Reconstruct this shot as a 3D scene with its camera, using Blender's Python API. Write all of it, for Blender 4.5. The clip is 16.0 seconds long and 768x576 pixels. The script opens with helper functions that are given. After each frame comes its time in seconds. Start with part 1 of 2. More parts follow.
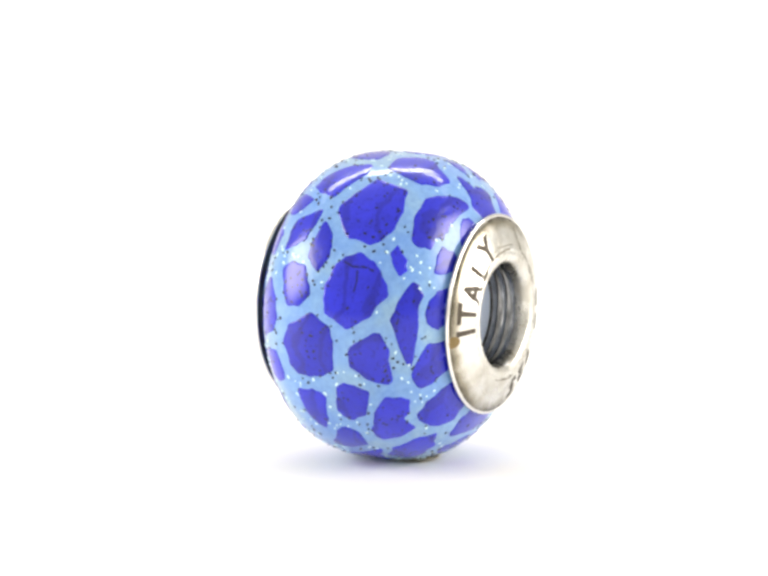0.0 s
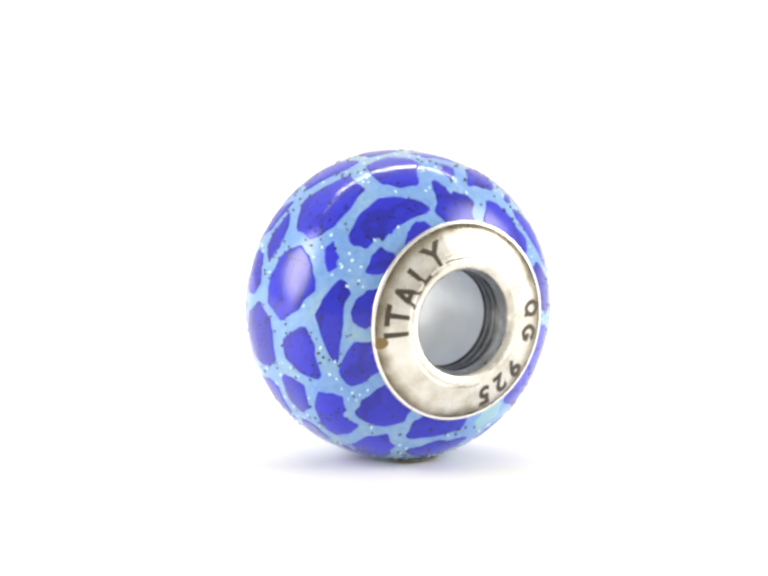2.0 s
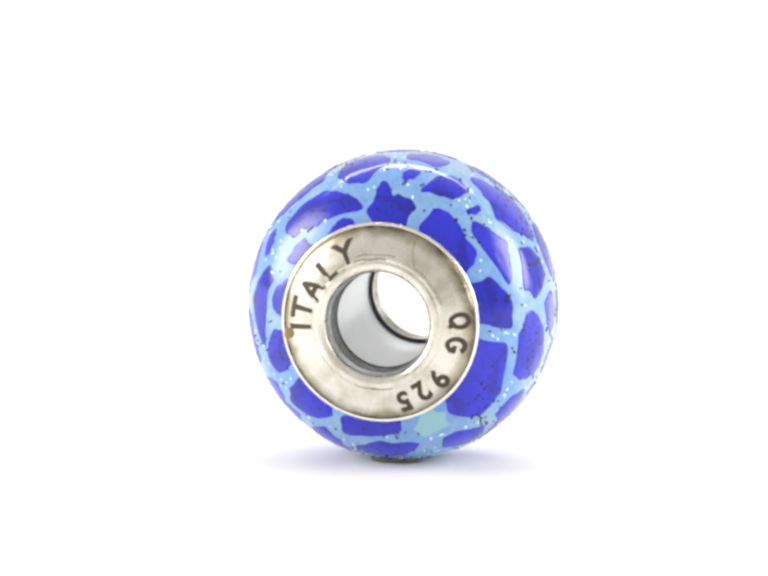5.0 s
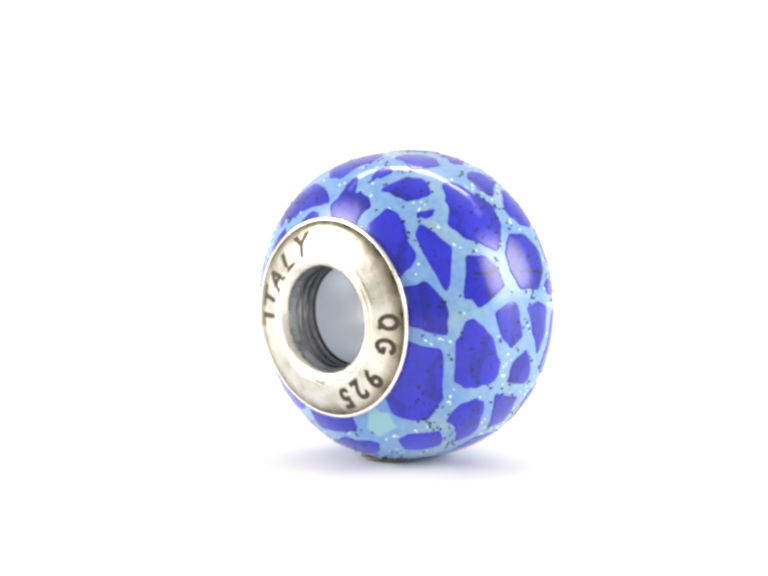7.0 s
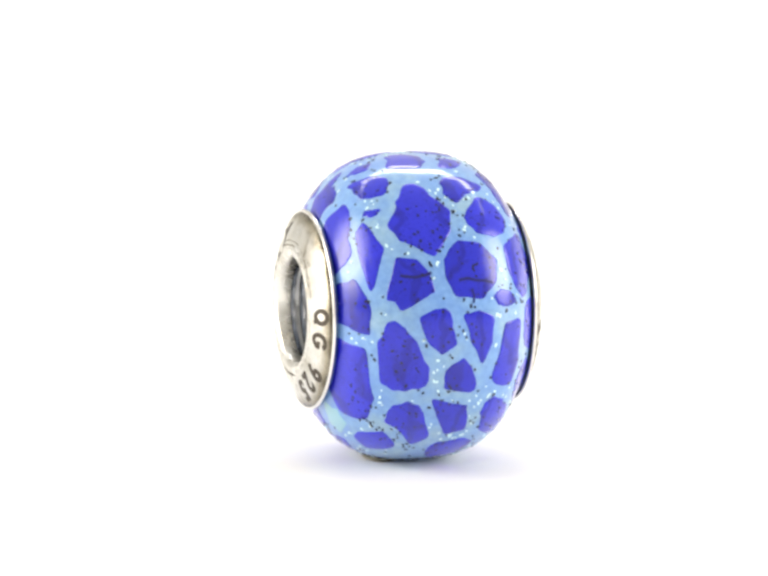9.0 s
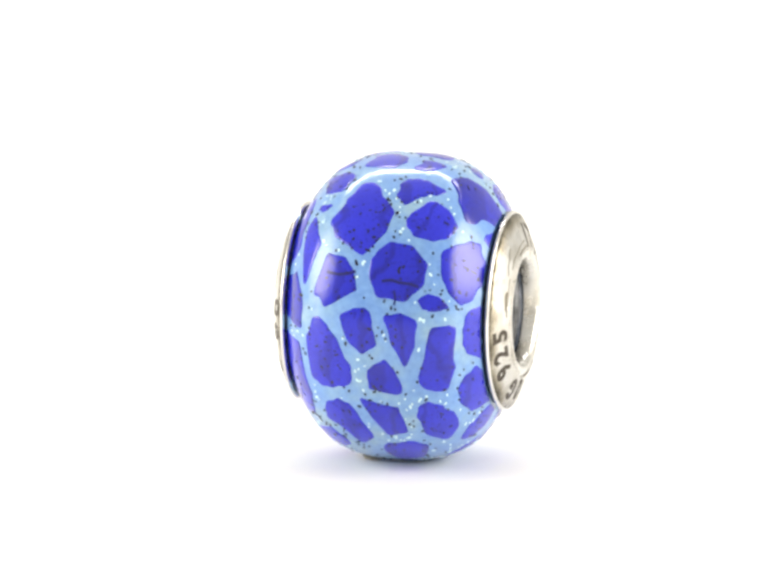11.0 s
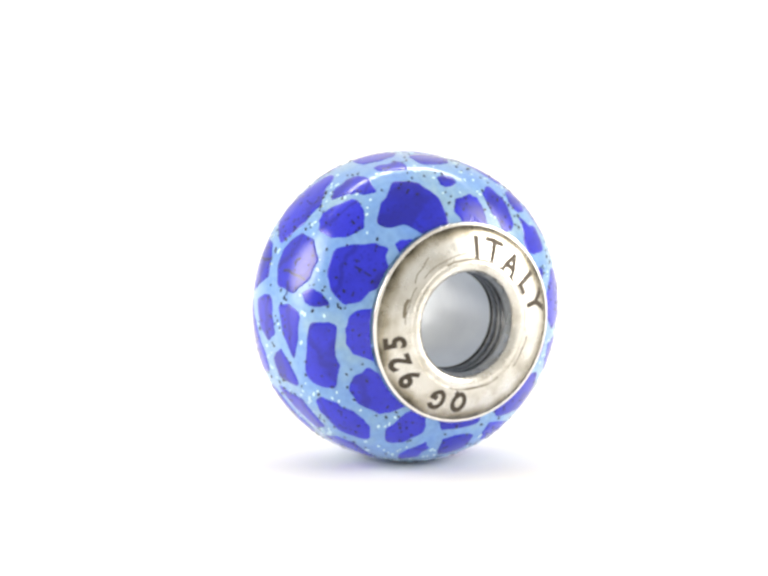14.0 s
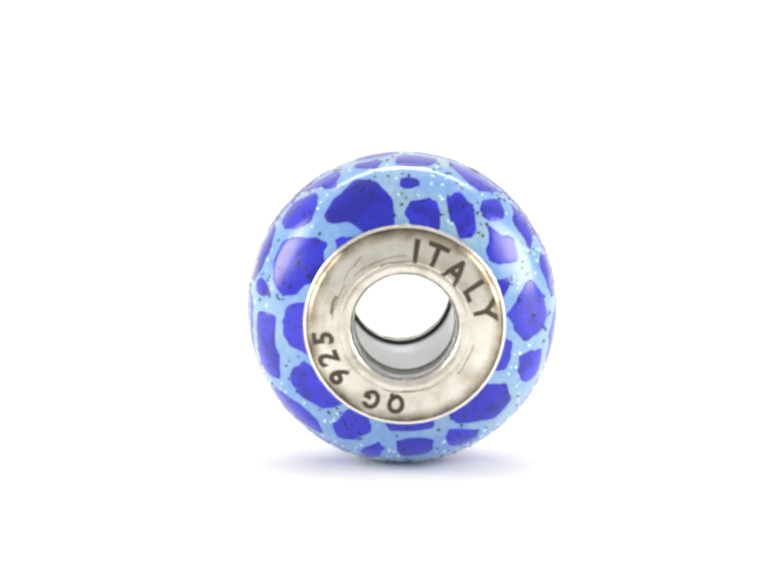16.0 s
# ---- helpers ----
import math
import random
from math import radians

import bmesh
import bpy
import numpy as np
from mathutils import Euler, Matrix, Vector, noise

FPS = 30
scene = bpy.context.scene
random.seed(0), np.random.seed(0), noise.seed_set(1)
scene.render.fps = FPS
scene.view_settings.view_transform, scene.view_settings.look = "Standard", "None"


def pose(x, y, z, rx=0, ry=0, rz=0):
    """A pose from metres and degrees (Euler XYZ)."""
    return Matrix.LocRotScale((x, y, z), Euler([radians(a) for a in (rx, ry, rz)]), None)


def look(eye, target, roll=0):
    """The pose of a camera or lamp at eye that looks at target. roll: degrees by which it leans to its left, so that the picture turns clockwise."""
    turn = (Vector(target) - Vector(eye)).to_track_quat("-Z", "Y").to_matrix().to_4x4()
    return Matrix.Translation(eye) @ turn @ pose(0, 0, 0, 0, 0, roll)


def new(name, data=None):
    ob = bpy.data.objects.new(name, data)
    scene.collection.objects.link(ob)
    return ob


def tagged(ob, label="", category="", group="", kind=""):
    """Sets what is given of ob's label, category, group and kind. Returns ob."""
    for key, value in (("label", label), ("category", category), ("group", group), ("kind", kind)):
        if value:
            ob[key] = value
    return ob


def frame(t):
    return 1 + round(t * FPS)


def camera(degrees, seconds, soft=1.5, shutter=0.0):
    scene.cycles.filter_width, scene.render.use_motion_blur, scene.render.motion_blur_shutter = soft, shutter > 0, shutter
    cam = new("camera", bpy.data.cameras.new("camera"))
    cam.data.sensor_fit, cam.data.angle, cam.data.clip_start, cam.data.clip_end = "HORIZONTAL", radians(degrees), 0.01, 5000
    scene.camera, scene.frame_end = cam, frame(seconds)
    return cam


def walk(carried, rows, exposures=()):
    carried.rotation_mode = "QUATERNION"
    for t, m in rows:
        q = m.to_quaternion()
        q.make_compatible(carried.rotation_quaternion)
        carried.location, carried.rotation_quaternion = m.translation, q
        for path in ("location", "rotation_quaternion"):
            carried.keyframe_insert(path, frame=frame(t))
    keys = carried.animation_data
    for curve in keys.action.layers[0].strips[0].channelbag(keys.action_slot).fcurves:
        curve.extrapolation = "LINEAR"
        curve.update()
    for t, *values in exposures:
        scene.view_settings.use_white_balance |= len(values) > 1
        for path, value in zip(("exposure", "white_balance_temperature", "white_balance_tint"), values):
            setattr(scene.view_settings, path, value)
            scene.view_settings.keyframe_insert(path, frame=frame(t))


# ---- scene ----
# ---- camera: a long macro lens, standing still, looking ten degrees down ----
U = 0.013 / 632                     # metres in one part of the bead's 632 parts of height
R = 314.5 * U                       # the bead's greatest radius
MID = 316 * U                       # the height on which the camera is trained
LENS, TILT = 5.0, 9.9
FAR = 784 * U / math.tan(radians(LENS / 2))
EYE = Vector((0, -FAR * math.cos(radians(TILT)), MID + FAR * math.sin(radians(TILT))))
AIM = Vector((-37 * U, 0, MID + 34 * U))
cam = camera(LENS, 16.0, soft=3.1)
walk(cam, [(0, look(EYE, AIM, 0.48)), (16, look(EYE, AIM, 0.48))])

# ---- world and lights: a white photo table between two softboxes, under a strip light ----
world = bpy.data.worlds.new("studio")
scene.world = world
world.use_nodes = True
world.node_tree.nodes["Background"].inputs[0].default_value = (1.0, 0.957, 0.855, 1)
world.node_tree.nodes["Background"].inputs[1].default_value = 0.81


def softbox(name, eye, size, watts, colour=(1, 1, 1), soft=False):
    """An area lamp; soft: its cloth is brightest in the middle and fades towards the edges."""
    lamp = bpy.data.lights.new(name, "AREA")
    lamp.shape, lamp.size, lamp.size_y, lamp.energy, lamp.color = "RECTANGLE", size[0], size[1], watts, colour
    if soft:
        lamp.use_nodes = True
        tree = lamp.node_tree
        place, middle = tree.nodes.new("ShaderNodeNewGeometry"), tree.nodes.new("ShaderNodeVectorMath")
        middle.operation = "DISTANCE"
        middle.inputs[1].default_value = (0.5, 0.5, 0)
        fade = tree.nodes.new("ShaderNodeMapRange")
        fade.interpolation_type = "SMOOTHSTEP"
        fade.inputs["From Min"].default_value, fade.inputs["From Max"].default_value = 0.14, 0.5
        fade.inputs["To Min"].default_value, fade.inputs["To Max"].default_value = 2.6, 0.0
        tree.links.new(place.outputs["Parametric"], middle.inputs[0])
        tree.links.new(middle.outputs["Value"], fade.inputs["Value"])
        tree.links.new(fade.outputs[0], tree.nodes["Emission"].inputs["Strength"])
    ob = new(name, lamp)
    ob.matrix_world = look(eye, (0, 0, R))
    return ob


softbox("softbox_west", (-0.40, -0.02, 0.16), (0.42, 0.42), 2.0, (1.0, 0.93, 0.83), True)
softbox("softbox_east", (0.40, -0.02, 0.16), (0.42, 0.42), 2.0, (1.0, 0.93, 0.83), True)
# a strip light bent in an arc above and behind the bead, in five straight tubes
ARC = [Vector((0.29 * math.sin(a), 0.07 + 0.22 * math.cos(a), 0.345)) for a in np.radians((-58, -31, 0, 31, 58))]
for k, (at, watts) in enumerate(zip(ARC, (0.025, 0.17, 0.30, 0.17, 0.025))):
    tube = softbox("strip_light", at, (0.155, (0.012, 0.024, 0.032, 0.024, 0.012)[k]), watts)
    back = (at - Vector((0, 0, R))).normalized()
    along = ARC[min(k + 1, 4)] - ARC[max(k - 1, 0)]
    along = (along - back * along.dot(back)).normalized()
    turn = Matrix((along, back.cross(along), back)).transposed().to_4x4()
    tube.matrix_world = Matrix.Translation(at) @ turn


# ---- materials ----
def material(name, colour, rough=0.5, metal=0.0, coat=0.0, coat_rough=0.12):
    m = bpy.data.materials.new(name)
    m.use_nodes = True
    b = m.node_tree.nodes["Principled BSDF"]
    b.inputs["Base Color"].default_value = (*colour, 1)
    b.inputs["Roughness"].default_value, b.inputs["Metallic"].default_value = rough, metal
    b.inputs["Coat Weight"].default_value, b.inputs["Coat Roughness"].default_value = coat, coat_rough
    b.inputs["Coat IOR"].default_value = 1.5
    b.inputs["Specular IOR Level"].default_value = 0.1 if coat else 0.5
    return m


def shader(m):
    return m.node_tree.nodes["Principled BSDF"]


def node(m, kind, **values):
    n = m.node_tree.nodes.new(kind)
    for key, value in values.items():
        n.inputs[key.replace("_", " ")].default_value = value
    return n


def link(m, a, b):
    m.node_tree.links.new(a, b)


def noise_of(m, per_part, detail=4.0, rough=0.6):
    """Noise whose features are per_part parts of the bead across."""
    place = node(m, "ShaderNodeTexCoord")
    n = node(m, "ShaderNodeTexNoise", Scale=1 / (per_part * U), Detail=detail, Roughness=rough)
    link(m, place.outputs["Object"], n.inputs["Vector"])
    return n.outputs["Fac"]


def ramp(m, fac, *stops):
    r = m.node_tree.nodes.new("ShaderNodeValToRGB")
    while len(r.color_ramp.elements) < len(stops):
        r.color_ramp.elements.new(0.5)
    for e, (at, colour) in zip(r.color_ramp.elements, stops):
        e.position, e.color = at, (*colour, 1)
    link(m, fac, r.inputs["Fac"])
    return r.outputs["Color"]


def mixed(m, fac, a, b, blend="MIX"):
    x = m.node_tree.nodes.new("ShaderNodeMix")
    x.data_type, x.blend_type = "RGBA", blend
    for value, sock in ((fac, x.inputs[0]), (a, x.inputs[6]), (b, x.inputs[7])):
        if isinstance(value, float):
            sock.default_value = value
        elif isinstance(value, tuple):
            sock.default_value = (*value, 1)
        else:
            link(m, value, sock)
    return x.outputs[2]


def bump(m, height, strength, distance):
    b = node(m, "ShaderNodeBump", Strength=strength, Distance=distance)
    link(m, height, b.inputs["Height"])
    return b.outputs["Normal"]


def make_table():
    m = material("white_table", (0.9, 0.9, 0.9), 0.5)
    link(m, ramp(m, noise_of(m, 500), (0.3, (0.935, 0.935, 0.93)), (0.7, (0.955, 0.955, 0.95))), shader(m).inputs["Base Color"])
    return m


def make_sky():
    # light blue base, cloudy, with greener and paler spots of clear lacquer
    m = material("sky_enamel", (0.17, 0.46, 0.85), 0.4, 0, 1)
    cloud = ramp(m, noise_of(m, 130, 3), (0.33, (0.145, 0.31, 0.72)), (0.52, (0.19, 0.365, 0.70)), (0.68, (0.265, 0.435, 0.62)))
    fine = ramp(m, noise_of(m, 12, 5), (0.3, (0.80, 0.83, 0.88)), (0.7, (1.10, 1.07, 1.02)))
    link(m, mixed(m, 1.0, cloud, fine, "MULTIPLY"), shader(m).inputs["Base Color"])
    link(m, bump(m, noise_of(m, 60, 2), 0.12, 3 * U), shader(m).inputs["Coat Normal"])
    return m


def make_blue():
    # deep blue inlays, each a little different, with brushed darker streaks
    m = material("blue_enamel", (0.045, 0.03, 0.66), 0.4, 0, 1)
    info = node(m, "ShaderNodeObjectInfo")
    own = ramp(m, info.outputs["Random"], (0.0, (0.005, 0.010, 0.46)), (1.0, (0.016, 0.021, 0.62)))
    cloud = ramp(m, noise_of(m, 45, 5, 0.7), (0.3, (0.72, 0.72, 0.82)), (0.6, (1.05, 1.05, 1.04)))
    speck = ramp(m, noise_of(m, 7, 3, 0.5), (0.30, (0.45, 0.45, 0.62)), (0.42, (1.0, 1.0, 1.0)))
    brush = node(m, "ShaderNodeTexWave", Scale=1 / (260 * U), Distortion=9.0, Detail=3.0, Detail_Scale=1.6)
    place = node(m, "ShaderNodeTexCoord")
    link(m, place.outputs["Object"], brush.inputs["Vector"])
    streak = ramp(m, brush.outputs["Fac"], (0.02, (0.55, 0.55, 0.72)), (0.16, (1.0, 1.0, 1.0)))
    toned = mixed(m, 1.0, mixed(m, 1.0, own, cloud, "MULTIPLY"), mixed(m, 1.0, speck, streak, "MULTIPLY"), "MULTIPLY")
    link(m, toned, shader(m).inputs["Base Color"])
    link(m, bump(m, noise_of(m, 60, 2), 0.12, 3 * U), shader(m).inputs["Coat Normal"])
    return m


def make_silver():
    # worn sterling: warm patina gathered towards the outer rim, fine scratches
    m = material("silver", (0.80, 0.77, 0.71), 0.25, 1)
    place = node(m, "ShaderNodeTexCoord")
    cut = node(m, "ShaderNodeSeparateXYZ")
    link(m, place.outputs["Object"], cut.inputs[0])
    y2 = m.node_tree.nodes.new("ShaderNodeVectorMath")
    y2.operation = "LENGTH"
    flat = node(m, "ShaderNodeCombineXYZ")
    up = m.node_tree.nodes.new("ShaderNodeMath")
    up.operation = "SUBTRACT"
    up.inputs[1].default_value = R
    link(m, cut.outputs["Z"], up.inputs[0])
    link(m, cut.outputs["Y"], flat.inputs["Y"])
    link(m, up.outputs[0], flat.inputs["Z"])
    link(m, flat.outputs[0], y2.inputs[0])
    rim = node(m, "ShaderNodeMapRange", From_Min=172 * U, From_Max=200 * U)
    link(m, y2.outputs["Value"], rim.inputs["Value"])
    add = m.node_tree.nodes.new("ShaderNodeMath")
    add.operation = "MULTIPLY_ADD"
    link(m, noise_of(m, 48, 5, 0.5), add.inputs[0])
    add.inputs[1].default_value = 0.75
    scaled = m.node_tree.nodes.new("ShaderNodeMath")
    scaled.operation = "MULTIPLY_ADD"
    link(m, rim.outputs[0], scaled.inputs[0])
    scaled.inputs[1].default_value, scaled.inputs[2].default_value = 0.50, -0.175
    link(m, scaled.outputs[0], add.inputs[2])
    tone = ramp(m, add.outputs[0], (0.08, (0.72, 0.72, 0.71)), (0.22, (0.65, 0.635, 0.60)), (0.48, (0.36, 0.33, 0.265)), (0.74, (0.08, 0.07, 0.05)))
    link(m, tone, shader(m).inputs["Base Color"])
    gloss = node(m, "ShaderNodeMapRange", From_Min=0.3, From_Max=0.7, To_Min=0.20, To_Max=0.36)
    link(m, noise_of(m, 30, 5), gloss.inputs["Value"])
    link(m, gloss.outputs[0], shader(m).inputs["Roughness"])
    link(m, bump(m, noise_of(m, 22, 3), 0.25, 2 * U), shader(m).inputs["Normal"])
    return m


def make_collar():
    m = material("collar_silver", (0.4, 0.4, 0.41), 0.2, 1)
    link(m, ramp(m, noise_of(m, 20, 5), (0.3, (0.20, 0.205, 0.215)), (0.7, (0.34, 0.345, 0.36))), shader(m).inputs["Base Color"])
    return m


def make_liner():
    m = material("liner_silver", (0.8, 0.85, 0.93), 0.38, 0.75)
    link(m, ramp(m, noise_of(m, 70, 2), (0.35, (0.76, 0.81, 0.90)), (0.65, (0.81, 0.86, 0.94))), shader(m).inputs["Base Color"])
    return m


def make_putty():
    m = material("putty", (0.16, 0.15, 0.11), 0.4)
    link(m, ramp(m, noise_of(m, 18, 4), (0.35, (0.07, 0.065, 0.05)), (0.65, (0.30, 0.28, 0.20))), shader(m).inputs["Base Color"])
    return m


white_table, sky_enamel, blue_enamel, silver = make_table(), make_sky(), make_blue(), make_silver()
collar_silver, liner_silver, putty = make_collar(), make_liner(), make_putty()
bright_silver = material("bright_silver", (0.80, 0.785, 0.76), 0.18, 1)
# near-black paint standing in for dark reflection and shadow on the silver
shade_black = material("shade_black", (0.012, 0.012, 0.012), 0.35)
engraving_black = material("engraving_black", (0.06, 0.048, 0.036), 0.5, 0.4)
# brown of the scratches, also the painted shade of grooves and dent
scratch_shade_brown = material("scratch_shade_brown", (0.20, 0.175, 0.13), 0.45, 0.6)
stain_brown = material("stain_brown", (0.20, 0.14, 0.055), 0.5, 0.3)
stroke_blue = material("stroke_blue", (0.003, 0.004, 0.13), 0.4, 0, 1)
fleck_dark = material("fleck_dark", (0.004, 0.004, 0.022), 0.4, 0, 1)
turquoise = material("turquoise_enamel", (0.25, 0.48, 0.60), 0.4, 0, 1)
fleck_pale = material("fleck_pale", (0.62, 0.86, 0.92), 0.3, 0, 1)


# ---- helpers ----
def part(name, bm, mat, parent=None, label="", smooth=True):
    me = bpy.data.meshes.new(name)
    bm.to_mesh(me)
    bm.free()
    for p in me.polygons:
        p.use_smooth = smooth
    me.materials.append(mat)
    ob = new(name, me)
    ob.parent = parent
    return tagged(ob, label)


def lathe(profile, turns=160, side=1):
    """Turns (along, radius) pairs, in parts of the bead, about the bead's own axis, which lies level."""
    bm = bmesh.new()
    rings = []
    for s, r in profile:
        rings.append([bm.verts.new(((OFF + side * s) * U, r * U * math.cos(a), R + r * U * math.sin(a)))
                      for a in (2 * math.pi * k / turns for k in range(turns))])
    for p, q in zip(rings, rings[1:]):
        for k in range(turns):
            bm.faces.new((p[k], p[k - 1], q[k - 1], q[k]) if side > 0 else (p[k], q[k], q[k - 1], p[k - 1]))
    return bm


# ---- the table ----
def table():
    bm = bmesh.new()
    bend = [(0.45 + 0.3 * math.sin(a), 0.3 - 0.3 * math.cos(a)) for a in np.radians(np.arange(2, 91, 2))]
    line = [(-1.2, 0), (0.45, 0)] + bend + [(0.75, 1.0)]
    pairs = [(bm.verts.new((-1.2, y, z)), bm.verts.new((1.2, y, z))) for y, z in line]
    for (a, b), (c, d) in zip(pairs, pairs[1:]):
        bm.faces.new((a, b, d, c))
    bmesh.ops.recalc_face_normals(bm, faces=bm.faces)
    if sum(f.normal.z for f in bm.faces) < 0:
        bmesh.ops.reverse_faces(bm, faces=bm.faces)
    thick = bmesh.ops.extrude_face_region(bm, geom=bm.faces[:])
    for v in [g for g in thick["geom"] if isinstance(g, bmesh.types.BMVert)]:
        v.co += Vector((0, 0.003, -0.003))
    bmesh.ops.recalc_face_normals(bm, faces=bm.faces)
    return tagged(part("floor", bm, white_table, smooth=False), "white seamless photo table curving up behind", kind="structure")


table()

# ---- the bead: body, inlays, flecks ----
OFF = -13                           # the bead's middle lies this far off the turning axis


LEAN, NEARER = 1.2, 3.5             # the second cap leans by so many degrees, and sits so much nearer


def brim(a):
    """How far along the axis the leaning cap's rim lies at the angle a."""
    return 211 - NEARER - 203 * math.sin(radians(LEAN)) * math.cos(a)


def body_radius(s, a=None):
    r = 314.5 * max(0.0, 1 - abs(s / 246) ** 2.75) ** 0.5
    if a is None or s > -90:
        return r
    slope = 196 + 1.5 * (brim(a) + s)
    return min(r, slope) - 5 * math.log(1 + math.exp(-abs(r - slope) / 5))


def on_body(s, a, lift=0.0):
    """The place on the body at s along the axis and the angle a round it, in parts from the bead's middle."""
    s = max(s, 6.5 - brim(a))
    r = body_radius(s, a) + lift
    return Vector((s, r * math.cos(a), r * math.sin(a)))


def placed(v):
    return Vector(((v.x + OFF) * U, v.y * U, R + v.z * U))


def body_frame(s, a):
    slope = (body_radius(s + 1, a) - body_radius(s - 1, a)) / 2
    return Vector((1, slope * math.cos(a), slope * math.sin(a))).normalized(), Vector((0, -math.sin(a), math.cos(a)))


bead = tagged(new("bead"), "round blue glitter charm bead with tarnished silver end caps", "bead")
ENDS = [(207.8, 188), (207.8, 120)]
shape = lathe([(-s, r) for s, r in reversed(ENDS)] + [(s, body_radius(s)) for s in 207.5 * np.sin(np.linspace(-math.pi / 2, math.pi / 2, 120))] + ENDS, 220)
for v in shape.verts:
    s, a = v.co.x / U - OFF, math.atan2(v.co.z - R, v.co.y)
    if abs(s) < 207.6:
        v.co = placed(on_body(s, a))
    elif s < 0:
        v.co.x = (OFF + 6.4 - brim(a)) * U
body = part("body", shape, sky_enamel, bead, "light blue glossy body with dark blue cells")

# Inlays: along the axis, degrees round it, lean in degrees, and the reach to each of eight sides.
BELT_A = (
    (-39, -172.3, 3, 56, 59, 69, 71, 54, 58, 73, 66), (94, -168.5, 18, 35, 67, 44, 40, 52, 43, 62, 41), (-194, -162.8, 15, 13, 26, 33, 25, 21, 41, 29,
    10), (186, -160.8, 3, 40, 30, 42, 50, 29, 25, 45, 56), (-145, -160.8, 15, 43, 27, 35, 33, 41, 31, 29, 35), (40, -150.1, 12, 32, 39, 45, 48, 34, 39,
    46, 51), (-45, -146.6, 0, 21, 25, 74, 28, 20, 41, 46, 42), (107, -139.5, 3, 36, 57, 59, 67, 39, 42, 67, 59),)
BELT_B = (
    (-180, -132.2, 3, 46, 38, 63, 74, 51, 44, 66, 65), (179, -131.1, 30, 60, 59, 41, 38, 64, 44, 52, 48), (-3, -128.6, 12, 33, 25, 40, 43, 23, 29, 41,
    37), (-154, -116.2, 21, 20, 31, 33, 36, 21, 21, 46, 28), (104, -116.0, 33, 41, 32, 44, 66, 36, 34, 47, 61), (5, -110.9, 39, 24, 41, 51, 43, 22, 25,
    82, 27), (188, -97.5, 9, 35, 71, 57, 25, 26, 66, 62, 38), (-158, -95.0, 27, 30, 36, 40, 28, 28, 44, 38, 24),)
BELT_C = (
    (-196, -92.4, 18, 16, 35, 68, 25, 24, 51, 51, 17), (145, -90.9, 36, 29, 68, 32, 23, 34, 59, 33, 29), (-139, -77.6, 9, 39, 19, 20, 16, 28, 29, 11, 13),
    (-175, -64.2, 18, 44, 33, 31, 53, 47, 40, 28, 42), (-35, -60.4, 15, 31, 44, 49, 44, 27, 37, 65, 30), (116, -57.4, 6, 22, 24, 45, 29, 26, 21, 40, 34),
    (-114, -41.1, 33, 50, 66, 34, 36, 47, 74, 36, 28), (69, -40.2, 33, 53, 65, 42, 32, 55, 70, 24, 49),)
BELT_D = (
    (-184, -37.6, 6, 48, 54, 67, 40, 46, 83, 53, 39), (-14, -36.6, 0, 28, 71, 35, 35, 35, 54, 53, 27), (176, -29.6, 9, 53, 87, 98, 41, 45, 83, 93, 60),
    (-17, -18.1, 9, 29, 32, 40, 28, 25, 44, 29, 35), (103, -11.7, 33, 58, 91, 52, 45, 72, 71, 69, 45), (-128, -11.4, 30, 33, 68, 74, 32, 32, 74, 70, 33),
    (-188, -3.3, 18, 33, 57, 58, 38, 42, 74, 43, 38), (-59, -1.1, 42, 56, 45, 41, 26, 33, 74, 24, 22),)
BELT_E = (
    (32, 0.4, 36, 49, 44, 38, 27, 47, 50, 33, 30), (184, 10.2, 9, 47, 66, 53, 28, 29, 76, 45, 35), (-117, 11.5, 12, 35, 21, 15, 22, 34, 18, 15, 25), (85,
    18.6, 21, 36, 61, 51, 43, 53, 41, 62, 44), (-43, 23.0, 27, 63, 64, 59, 61, 60, 68, 61, 59), (-161, 27.2, 27, 66, 55, 88, 51, 52, 84, 62, 57), (154,
    35.3, 3, 20, 48, 70, 31, 33, 36, 101, 26), (43, 44.7, 36, 54, 101, 59, 64, 66, 98, 70, 70),)
BELT_F = (
    (-97, 44.8, 36, 40, 57, 48, 53, 47, 46, 53, 56), (188, 51.2, 30, 40, 71, 77, 32, 25, 63, 93, 35), (135, 52.0, 3, 18, 17, 8, 8, 24, 13, 10, 10), (-196,
    55.0, 39, 3, 9, 32, 19, 23, 18, 26, 4), (-59, 58.5, 24, 29, 34, 33, 57, 32, 18, 52, 48), (121, 66.0, 12, 32, 54, 23, 23, 39, 42, 33, 25), (-162, 69.1,
    6, 76, 51, 67, 85, 67, 42, 90, 57), (-60, 76.2, 18, 17, 20, 25, 27, 19, 22, 23, 33),)
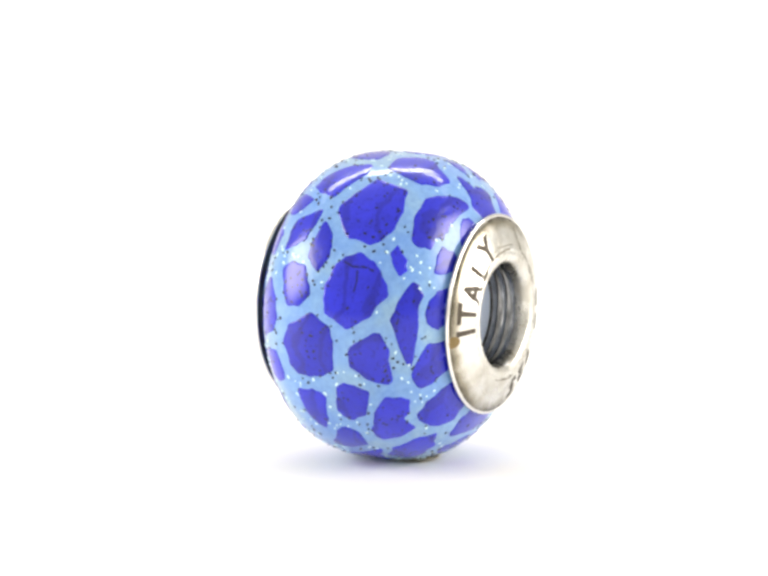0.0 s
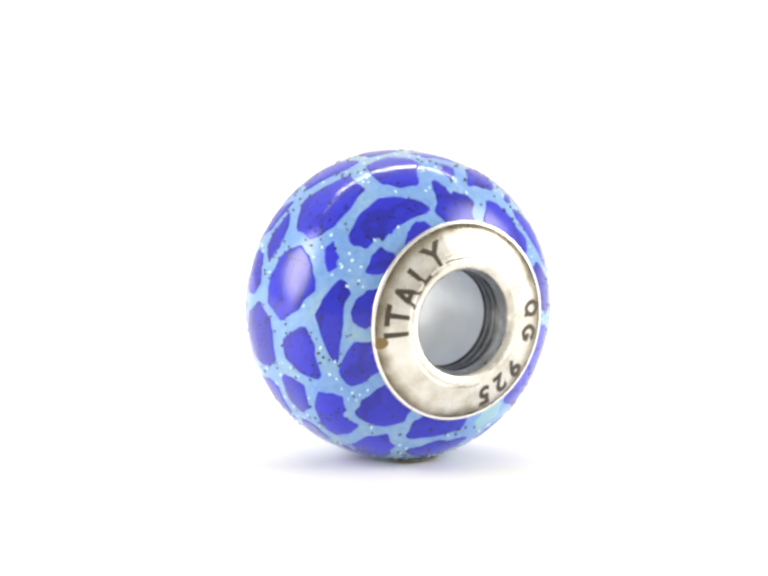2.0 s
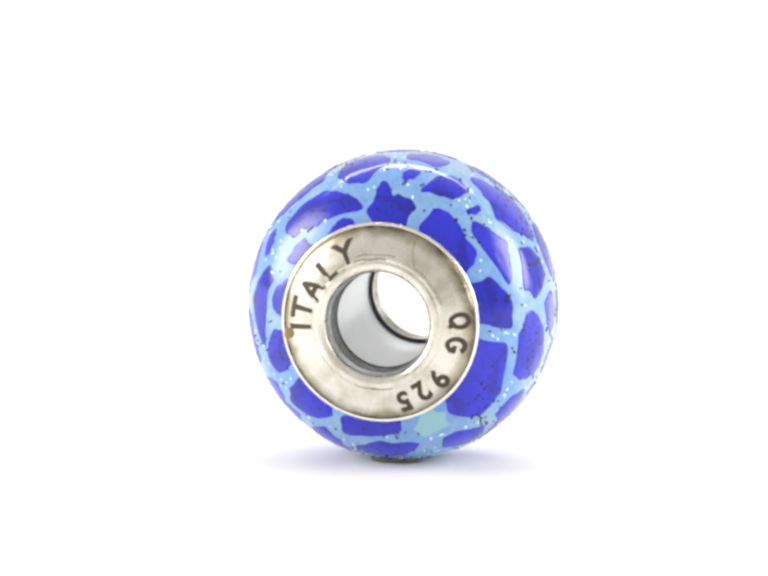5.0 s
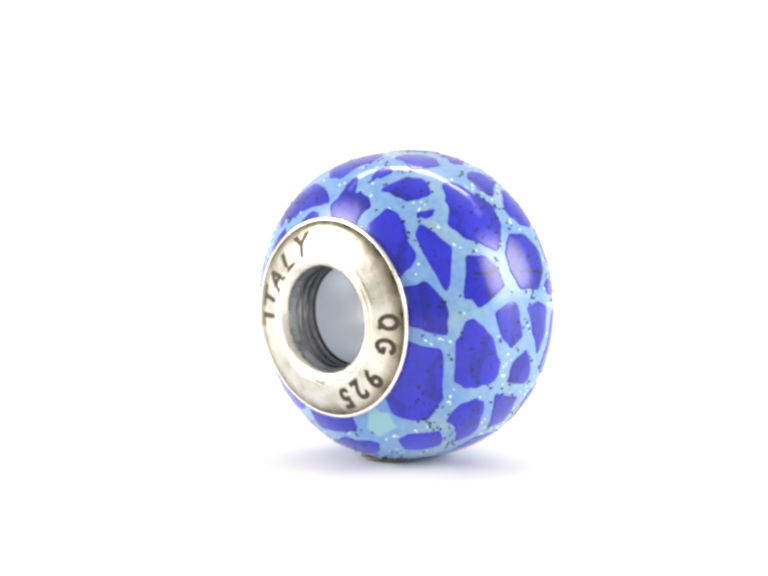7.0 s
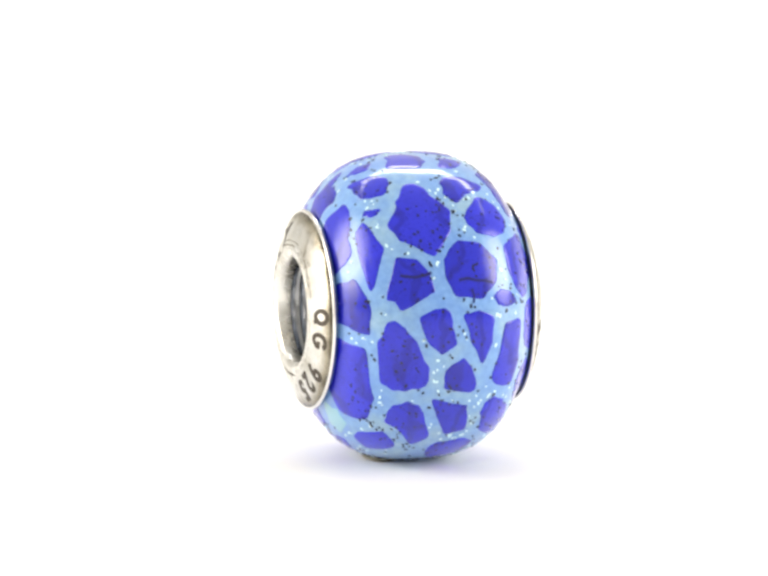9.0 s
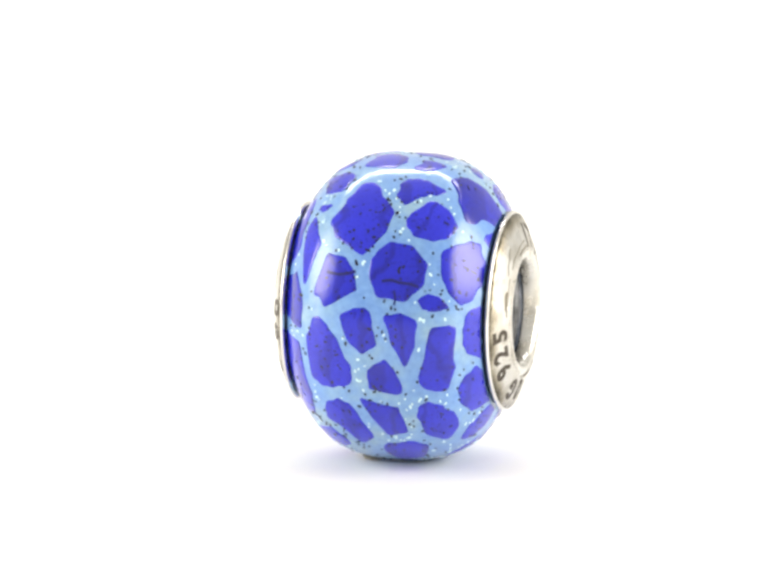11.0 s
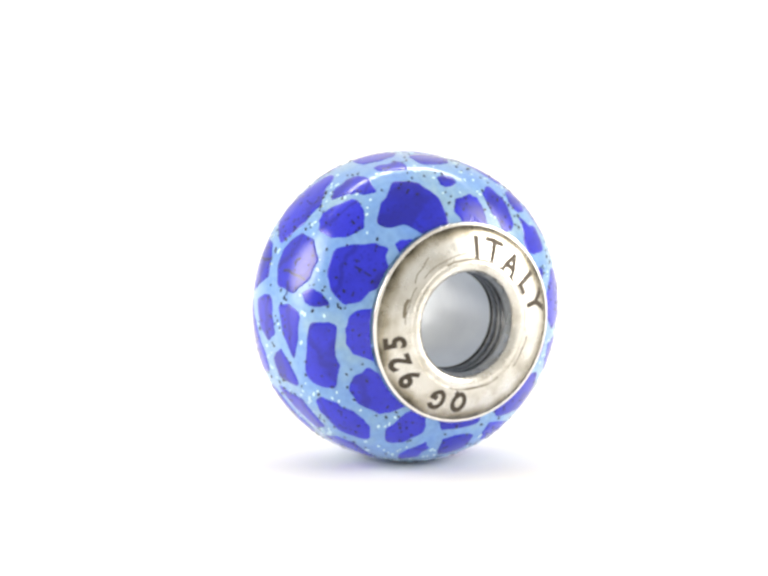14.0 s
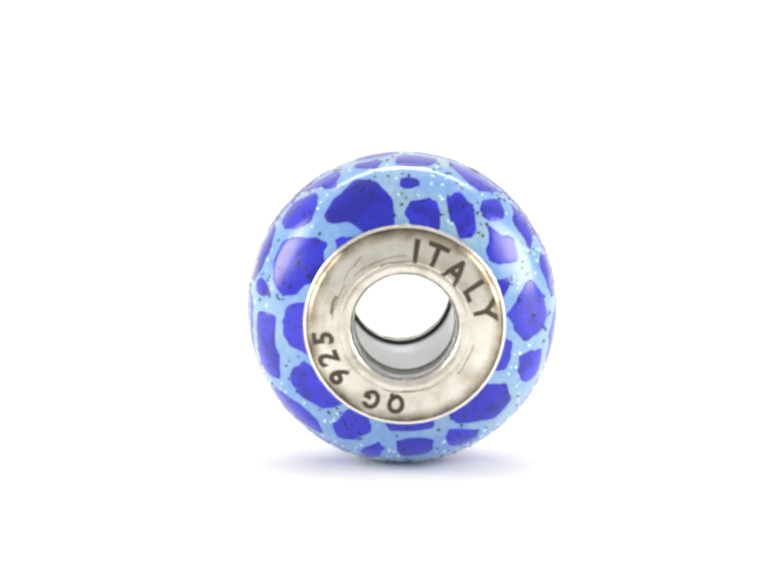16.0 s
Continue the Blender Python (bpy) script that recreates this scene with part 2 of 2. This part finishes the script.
BELT_G = (
    (28, 79.3, 12, 32, 35, 30, 25, 43, 32, 26, 37), (131, 84.4, 9, 42, 24, 13, 14, 42, 27, 10, 14), (172, 86.9, 9, 45, 49, 36, 55, 56, 14, 56, 54), (-146,
    91.5, 42, 10, 20, 10, 8, 11, 18, 11, 9), (-48, 94.2, 9, 28, 53, 25, 27, 26, 51, 29, 23), (-184, 99.5, 36, 38, 33, 47, 38, 35, 40, 37, 27), (90, 103.7,
    24, 55, 50, 49, 54, 60, 51, 45, 60), (197, 117.0, 15, 19, 38, 9, 3, 7, 23, 31, 20),)
BELT_H = (
    (-168, 117.3, 24, 32, 27, 46, 38, 32, 29, 47, 37), (-54, 118.0, 33, 30, 50, 50, 58, 29, 33, 77, 37), (163, 124.9, 18, 29, 76, 82, 50, 41, 61, 121,
    35), (-128, 128.8, 0, 44, 30, 28, 28, 38, 34, 28, 24), (51, 132.5, 30, 65, 85, 77, 70, 60, 82, 90, 62), (-169, 141.6, 9, 40, 28, 36, 38, 24, 24, 56,
    18), (191, 141.9, 12, 23, 28, 27, 13, 14, 31, 24, 26), (-91, 142.4, 42, 34, 33, 48, 33, 34, 30, 56, 31),)
BELT_I = (
    (-35, 149.6, 39, 34, 57, 36, 23, 31, 61, 33, 24), (131, 151.1, 30, 25, 31, 14, 13, 18, 37, 11, 9), (-195, 159.7, 3, 11, 4, 6, 31, 22, 18, 14, 16),
    (54, 165.0, 3, 72, 58, 82, 79, 59, 68, 82, 68), (-78, 165.0, 27, 43, 46, 44, 33, 38, 47, 45, 31), (194, 170.3, 27, 30, 40, 31, 22, 24, 27, 55, 26),
    (161, 174.2, 0, 18, 28, 122, 44, 38, 40, 78, 50), (-161, 176.4, 12, 43, 45, 61, 52, 41, 49, 56, 55),)
BELTS = (BELT_A, BELT_B, BELT_C, BELT_D, BELT_E, BELT_F, BELT_G, BELT_H, BELT_I)
SPOKES, EIGHTH = 96, math.pi / 4


def near_surface(p):
    s = min(207, max(-207, p.x))
    return s, math.atan2(p.z, p.y)


class Cell:
    def __init__(self, s, turn, lean, *reach):
        self.s, self.turn, self.lean = s, radians(turn), radians(lean)
        self.mid = on_body(s, self.turn)
        self.e1, self.e2 = body_frame(s, self.turn)
        rim = [self.straight(2 * math.pi * k / SPOKES, reach) + 0.5 for k in range(SPOKES)]
        rim = [(rim[k - 1] + 2 * rim[k] + rim[(k + 1) % SPOKES]) / 4 for k in range(SPOKES)]       # softened corners
        self.rim = rim

    def straight(self, w, reach):
        """How far a straight-sided cell reaches in the direction w."""
        x = ((w - self.lean) % (2 * math.pi)) / EIGHTH
        k, d = int(x) % 8, (x - int(x)) * EIGHTH
        p, q = reach[k], reach[(k + 1) % 8]
        return p * q * math.sin(EIGHTH) / (p * math.sin(d) + q * math.sin(EIGHTH - d))

    def excess(self, p):
        """How far p lies outside the cell's rim, or, negative, inside it."""
        d = p - self.mid
        u, v = d.dot(self.e1), d.dot(self.e2)
        if d.length > math.hypot(u, v) + 90:
            return 999.0
        x = (math.atan2(v, u) / (2 * math.pi) * SPOKES) % SPOKES
        k = int(x) % SPOKES
        return math.hypot(u, v) - self.rim[k] * (1 - x + int(x)) - self.rim[(k + 1) % SPOKES] * (x - int(x))

    def holds(self, p, margin=4.0):
        return (p - self.mid).length < 150 and self.excess(p) < margin

    def fitted(self, others):
        """The rim, drawn back from neighbours that come too near, and let out into the corners between those that lie farther off."""
        near = [c for c in others if c is not self and (c.mid - self.mid).length < 260]
        rim = []
        for k, first in enumerate(self.rim):
            w, d = 2 * math.pi * k / SPOKES, first
            way = self.e1 * math.cos(w) + self.e2 * math.sin(w)

            def gap(reach):
                p = on_body(*near_surface(self.mid + way * reach))
                return min((c.excess(p) for c in near), default=99.0) - (reach - first)
            if gap(d) < LEAST:
                while d > 5 and gap(d) - (first - d) < LEAST:
                    d -= 1.5
            else:
                while d < first + GROWTH and gap(d + 1.5) > CHANNEL:
                    d += 1.5
            rim.append(d)
        return [(rim[k - 1] + 4 * rim[k] + rim[(k + 1) % SPOKES]) / 6 for k in range(SPOKES)]


LEAST, CHANNEL, GROWTH = 13.0, 30.0, 14.0       # the channels' least and usual width, and how far a corner may reach into a junction
cells = [Cell(*row) for belt in BELTS for row in belt]
for cell, rim in zip(cells, [c.fitted(cells) for c in cells]):
    cell.rim = rim


def inlay(cell, name="blue_cell", mat=None, label="deep blue cell under clear gloss"):
    """One inlay: a thin piece that follows the body, with a rounded edge."""
    spokes, reach = SPOKES, cell.rim
    bm = bmesh.new()

    def spot(k, share, extra, lift):
        w = 2 * math.pi * k / spokes
        wobble = 1 + 0.03 * noise.noise(Vector((cell.s * 0.1 + 3 * math.cos(w), cell.turn * 9 + 3 * math.sin(w), 1.7)))
        p = cell.mid + (cell.e1 * math.cos(w) + cell.e2 * math.sin(w)) * (reach[k] * wobble * share + extra)
        return bm.verts.new(placed(on_body(*near_surface(p), lift)))
    rings = [[spot(k, share, extra, lift) for k in range(spokes)] for share, extra, lift in ((0.34, 0, 1.0), (0.67, 0, 1.0), (0.95, 0, 1.0), (1.0, 0, 0.7), (1.0, 1.2, -0.8))]
    top = bm.verts.new(placed(on_body(*near_surface(cell.mid), 1.0)))
    for k in range(spokes):
        bm.faces.new((top, rings[0][k - 1], rings[0][k]))
        for p, q in zip(rings, rings[1:]):
            bm.faces.new((p[k], p[k - 1], q[k - 1], q[k]))
    bmesh.ops.recalc_face_normals(bm, faces=bm.faces)
    if sum((f.normal.dot(f.calc_center_median() - Vector((0, 0, R))) for f in bm.faces)) < 0:
        bmesh.ops.reverse_faces(bm, faces=bm.faces)
    return part(name, bm, mat or blue_enamel, body, label)


for cell in cells:
    inlay(cell)
spot = Cell(184, -64, 0, 20, 28, 50, 34, 26, 38, 40, 26)
spot.rim = spot.fitted(cells)
inlay(spot, "pale_patch", turquoise, "pale turquoise patch of enamel")


def flecks(name, count, mat, label, only_channel, seed, sizes):
    rng = random.Random(seed)
    verts, faces = [], []
    while count:
        s, a = rng.uniform(-192, 192), rng.uniform(-math.pi, math.pi)
        p = on_body(s, a)
        if noise.noise(p * 0.012 + Vector((seed, 0, 0))) < rng.uniform(-0.45, 0.35):
            continue
        inside = any(c.holds(p) for c in cells)
        if (inside and only_channel) or (not inside and not only_channel and rng.random() < 0.4):
            continue
        e1, e2 = body_frame(s, a)
        w, size, long = rng.uniform(0, math.pi), rng.uniform(*sizes), rng.uniform(1.0, 1.9)
        f1, f2 = e1 * math.cos(w) + e2 * math.sin(w), e2 * math.cos(w) - e1 * math.sin(w)
        out, base = f1.cross(f2), len(verts)
        out = out if out.dot(p) > 0 else -out
        for k in range(6):
            b = math.pi * k / 3
            verts.append(placed(p + f1 * (size * long * math.cos(b)) + f2 * (size * math.sin(b)) + out * 1.3))
        for k in range(6):
            b = math.pi * k / 3
            verts.append(placed(p + f1 * (size * long * math.cos(b)) + f2 * (size * math.sin(b)) - out * 0.3))
        faces.append(tuple(range(base, base + 6)))
        faces += [(base + k, base + 6 + k, base + 6 + (k + 1) % 6, base + (k + 1) % 6) for k in range(6)]
        count -= 1
    me = bpy.data.meshes.new(name)
    me.from_pydata(verts, [], faces)
    me.materials.append(mat)
    ob = new(name, me)
    ob.parent = body
    return tagged(ob, label, kind="stuff")


flecks("dark_glitter", 900, fleck_dark, "tiny dark glitter flecks in the enamel", False, 3, (1.6, 2.9))
flecks("pale_glitter", 330, fleck_pale, "tiny pale sparkling glitter flecks", True, 8, (1.5, 3.2))

# ---- the end caps ----
CAP = ((206, 186), (212, 197), (215, 199.5), (219, 199.5), (227, 188), (235, 171), (243, 151), (248, 136), (249.0, 133), (246.8, 131), (249.6, 128.6), (250.2, 123), (249, 116), (246, 110.5),
       (241, 107.2), (235, 105.6), (228, 104.4), (220, 103.4))


def cap_along(r):
    """How far along the axis the cap's face lies at the radius r."""
    face = [(q, s) for s, q in CAP[3:9]]
    return float(np.interp(r, [q for q, _ in reversed(face)], [s for _, s in reversed(face)]))


def on_cap(side, turn, r, lift=0.0):
    return Vector(((OFF + side * (cap_along(r) + lift)) * U, side * r * U * math.cos(turn), R + r * U * math.sin(turn)))


def glyph_mesh(text):
    curve = bpy.data.curves.new("glyph", "FONT")
    curve.body, curve.size, curve.offset, curve.resolution_u = text, 58 if text.isdigit() else 64, 2.1, 3
    curve.align_x, curve.align_y = "CENTER", "CENTER"
    ob = new("glyph", curve)
    me = bpy.data.meshes.new_from_object(ob.evaluated_get(bpy.context.evaluated_depsgraph_get()))
    bpy.data.objects.remove(ob)
    bm = bmesh.new()
    bm.from_mesh(me)
    bpy.data.meshes.remove(me)
    xs, ys = [v.co.x for v in bm.verts], [v.co.y for v in bm.verts]
    mid = Vector(((min(xs) + max(xs)) / 2, (min(ys) + max(ys)) / 2, 0))
    for v in bm.verts:
        v.co -= mid
    return bm


def stroke_mesh(lines, width):
    bm = bmesh.new()
    for line in lines:
        pts = [Vector(p) for p in line]
        left, right = [], []
        for k, p in enumerate(pts):
            way = (pts[min(k + 1, len(pts) - 1)] - pts[max(k - 1, 0)]).normalized()
            across = Vector((-way.y, way.x)) * width / 2
            left.append(bm.verts.new((*(p + across), 0)))
            right.append(bm.verts.new((*(p - across), 0)))
        for k in range(len(pts) - 1):
            bm.faces.new((left[k], left[k + 1], right[k + 1], right[k]))
    return bm


def ring_line(a, b, first, last, steps=22):
    return [(a * math.cos(radians(first + (last - first) * k / steps)), b * math.sin(radians(first + (last - first) * k / steps))) for k in range(steps + 1)]


def stamped(name, bm, cap, side, turn, r, lean=0.0, mat=None, label=""):
    """Bends a flat sign onto the cap's face, its top outwards, and gives it depth."""
    bmesh.ops.triangulate(bm, faces=bm.faces)
    bmesh.ops.subdivide_edges(bm, edges=[e for e in bm.edges if e.calc_length() > 12], cuts=1)
    bmesh.ops.triangulate(bm, faces=bm.faces)
    low = bmesh.ops.extrude_face_region(bm, geom=bm.faces[:])
    for v in [g for g in low["geom"] if isinstance(g, bmesh.types.BMVert)]:
        v.co.z = 1.0
    c, s = math.cos(radians(lean)), math.sin(radians(lean))
    for v in bm.verts:
        x, y = v.co.x * c - v.co.y * s, v.co.x * s + v.co.y * c
        v.co = on_cap(side, radians(turn) - x / r, r + y, 0.9 * v.co.z - 0.2)
    bmesh.ops.recalc_face_normals(bm, faces=bm.faces)
    return part(name, bm, mat or engraving_black, cap, label, smooth=False)


MARKS = {1: (("I", 184.5, 160), ("T", 171, 159), ("A", 154, 152), ("L", 134, 150), ("Y", 116, 158),
             ("9", -40, 166), ("2", -55.5, 163), ("5", -70.5, 166), ("round_mark", 4.5, 169), ("open_mark", -13, 166)),
         -1: (("I", 82, 156), ("T", 67, 158), ("A", 48, 154), ("L", 27, 160), ("Y", 11, 165),
              ("9", 218, 166), ("2", 203.5, 168), ("5", 189, 167), ("round_mark", 264, 160), ("open_mark", 246, 164))}


def end_cap(side):
    cap = part("end_cap", lathe(CAP, 200, side), silver, bead, "dished worn silver end cap")
    part("collar", lathe([(220, 103.4), (213, 102.8), (211.5, 104.8), (208, 104.8), (206.5, 102.5), (192, 102.2), (190.5, 104), (188, 104), (186.5, 102), (168, 102), (166, 103.5), (165, 111), (205, 111)], 140, side), collar_silver, cap, "dark grey silver collar lining the hole")
    part("rim", lathe([(211, 199), (213, 202.6), (215.5, 204.6), (218.2, 204.2), (220.2, 202), (220, 198.6)], 200, side), bright_silver, cap, "polished bright edge of the cap")
    # the second cap's underside is painted black for the dark it would mirror
    part("underside", lathe([(208.3, 150), (208.4, 186), (210, 195), (213, 202.6)] if side > 0 else [(205.2, 150), (205.4, 190), (208, 196), (213, 202.6)], 160, side), silver if side > 0 else shade_black, cap,
         "tarnished underside of the rim" if side > 0 else "underside of the rim, its dark reflection painted black")
    # the step from collar to lining gets its shadow as a black ring
    part("step_shade", lathe([(164.6, 110), (162.8, 107.5), (162.6, 102.5), (163.6, 100.6), (167.5, 100.6), (169, 101.8)], 140, side), shade_black, cap, "black ring painted as shadow of the step between collar and lining")
    for sign, turn, r in MARKS[side]:
        if sign == "round_mark":
            bm = stroke_mesh([ring_line(13, 17, 0, 360), [(3, -9), (14, -21)]], 9.5)
        elif sign == "open_mark":
            bm = stroke_mesh([ring_line(13.5, 17, 40, 345), [(1, -2.5), (16, -2.5)], [(13, 0), (13, -12)]], 9.5)
        else:
            bm = glyph_mesh(sign)
        stamped("engraving", bm, cap, side, turn, r, 0, None, "dark stamped character")
    return cap


cap_a, cap_b = end_cap(1), end_cap(-1)
pivot = Matrix.Translation(((OFF - 211) * U, 0, 0))
cap_b.matrix_basis = Matrix.Translation((NEARER * U, 0, 0)) @ pivot @ pose(0, 0, 0, 0, 0, -LEAN) @ pivot.inverted()
part("liner", lathe([(-198, 108), (198, 108)], 140), liner_silver, bead, "pale satin silver lining of the hole")
# a brown spot by the rim, a scratch and two dents, with dark reflection painted on
disc = bmesh.new()
bmesh.ops.create_circle(disc, cap_ends=True, segments=18, radius=12)
for v in disc.verts:
    v.co.x *= 1 + 0.12 * noise.noise(v.co * 0.2)
    v.co.y *= 1.15 + 0.2 * noise.noise(v.co * 0.15 + Vector((4, 0, 0)))
stamped("stain", disc, cap_a, 1, 189, 190, 0, stain_brown, "brown stain by the rim")


def arc(first, last, steps=14):
    return [(first + (last - first) * k / steps, 0.9 * math.sin(9.0 * k / steps)) for k in range(steps + 1)]


# turned grooves round the holes, their shading painted on as partial brown arcs, and a few scratches
for cap, side, turn, r, half, wide, label in (
        (cap_a, 1, 97, 134, 34, 3.0, "dark painted shade of the turned grooves round the hole"), (cap_a, 1, 92, 143, 42, 1.5, "faint painted shade of the turned grooves"), (cap_a, 1, -92, 133, 40, 1.6, "faint painted shade of the turned grooves"),
        (cap_a, 1, 38, 140, 46, 1.2, "faint painted shade of the turned grooves"), (cap_b, -1, 97, 134, 36, 3.0, "dark painted shade of the turned grooves round the hole"), (cap_b, -1, 112, 145, 58, 1.5, "faint painted shade of the turned grooves"),
        (cap_b, -1, -84, 133, 60, 2.0, "faint painted shade of the turned grooves"), (cap_b, -1, 160, 147, 40, 1.4, "faint painted shade of the turned grooves"), (cap_b, -1, -28, 143, 34, 1.6, "faint painted shade of the turned grooves")):
    stamped("groove_shade", stroke_mesh([arc(-half, half)], wide), cap, side, turn, r, 0, scratch_shade_brown, label)
# a brown strip painted where a shallow dent reflects something dark
stamped("dent_reflection", stroke_mesh([[(-20, -2), (-8, 0), (6, 1), (19, -1)]], 6), cap_b, -1, 163, 152, 0, scratch_shade_brown, "shallow hollow beside the hole, its dark reflection painted on")
stamped("scratch", stroke_mesh([[(-30, -4), (-12, 2), (8, 3), (28, 10)]], 1.6), cap_b, -1, 132, 158, 0, scratch_shade_brown, "thin curved scratch")
stamped("scratch", stroke_mesh([[(-4, 22), (2, 4), (10, -10), (22, -22)]], 1.3), cap_a, 1, 66, 165, 0, scratch_shade_brown, "thin slanting scratch")


def brush_stroke(s, turn, line, width):
    """A dark stroke of the brush that shows under the gloss of a cell."""
    bm = stroke_mesh([line], width)
    for v in bm.verts:
        v.co = placed(on_body(s + v.co.x, radians(turn) + v.co.y / 280, 1.2))
    bm.normal_update()
    if sum(f.normal.dot(f.calc_center_median() - Vector((0, 0, R))) for f in bm.faces) < 0:
        bmesh.ops.reverse_faces(bm, faces=bm.faces)
    part("brush_stroke", bm, stroke_blue, body, "dark blue brush stroke")


brush_stroke(-50, 18, [(-38, -3), (-20, 1), (0, 2), (18, 6), (36, 3)], 5.5)
brush_stroke(-50, 15, [(10, 2), (6, -12), (8, -24)], 4.0)
brush_stroke(72, 21, [(-30, 4), (-14, 0), (4, -2), (22, 1), (32, 4)], 6.0)
brush_stroke(60, 156, [(-34, -6), (-12, 2), (10, 0), (32, 5)], 4.5)
brush_stroke(58, 163, [(0, -26), (3, -6), (-1, 14)], 3.5)
brush_stroke(-160, 29, [(-26, -3), (-8, 2), (10, -1), (26, 4)], 5.0)

# a dab of putty that holds the bead to the table
dab = bmesh.new()
bmesh.ops.create_uvsphere(dab, u_segments=40, v_segments=14, radius=1)
for v in dab.verts:
    k = 1 + 0.18 * noise.noise(v.co * 1.6)
    v.co = Vector(((46 + 40 * k * v.co.x) * U, 52 * k * v.co.y * U, (7 + 7 * v.co.z) * U))
part("putty_dab", dab, putty, bead, "olive grey dab of putty under the bead")


# ---- what turns ----
def motions():
    walk(bead, [(k, pose(0, 0, 0, 0, 0, -90 - 15.1 * (k - 4.18))) for k in range(17)])


motions()
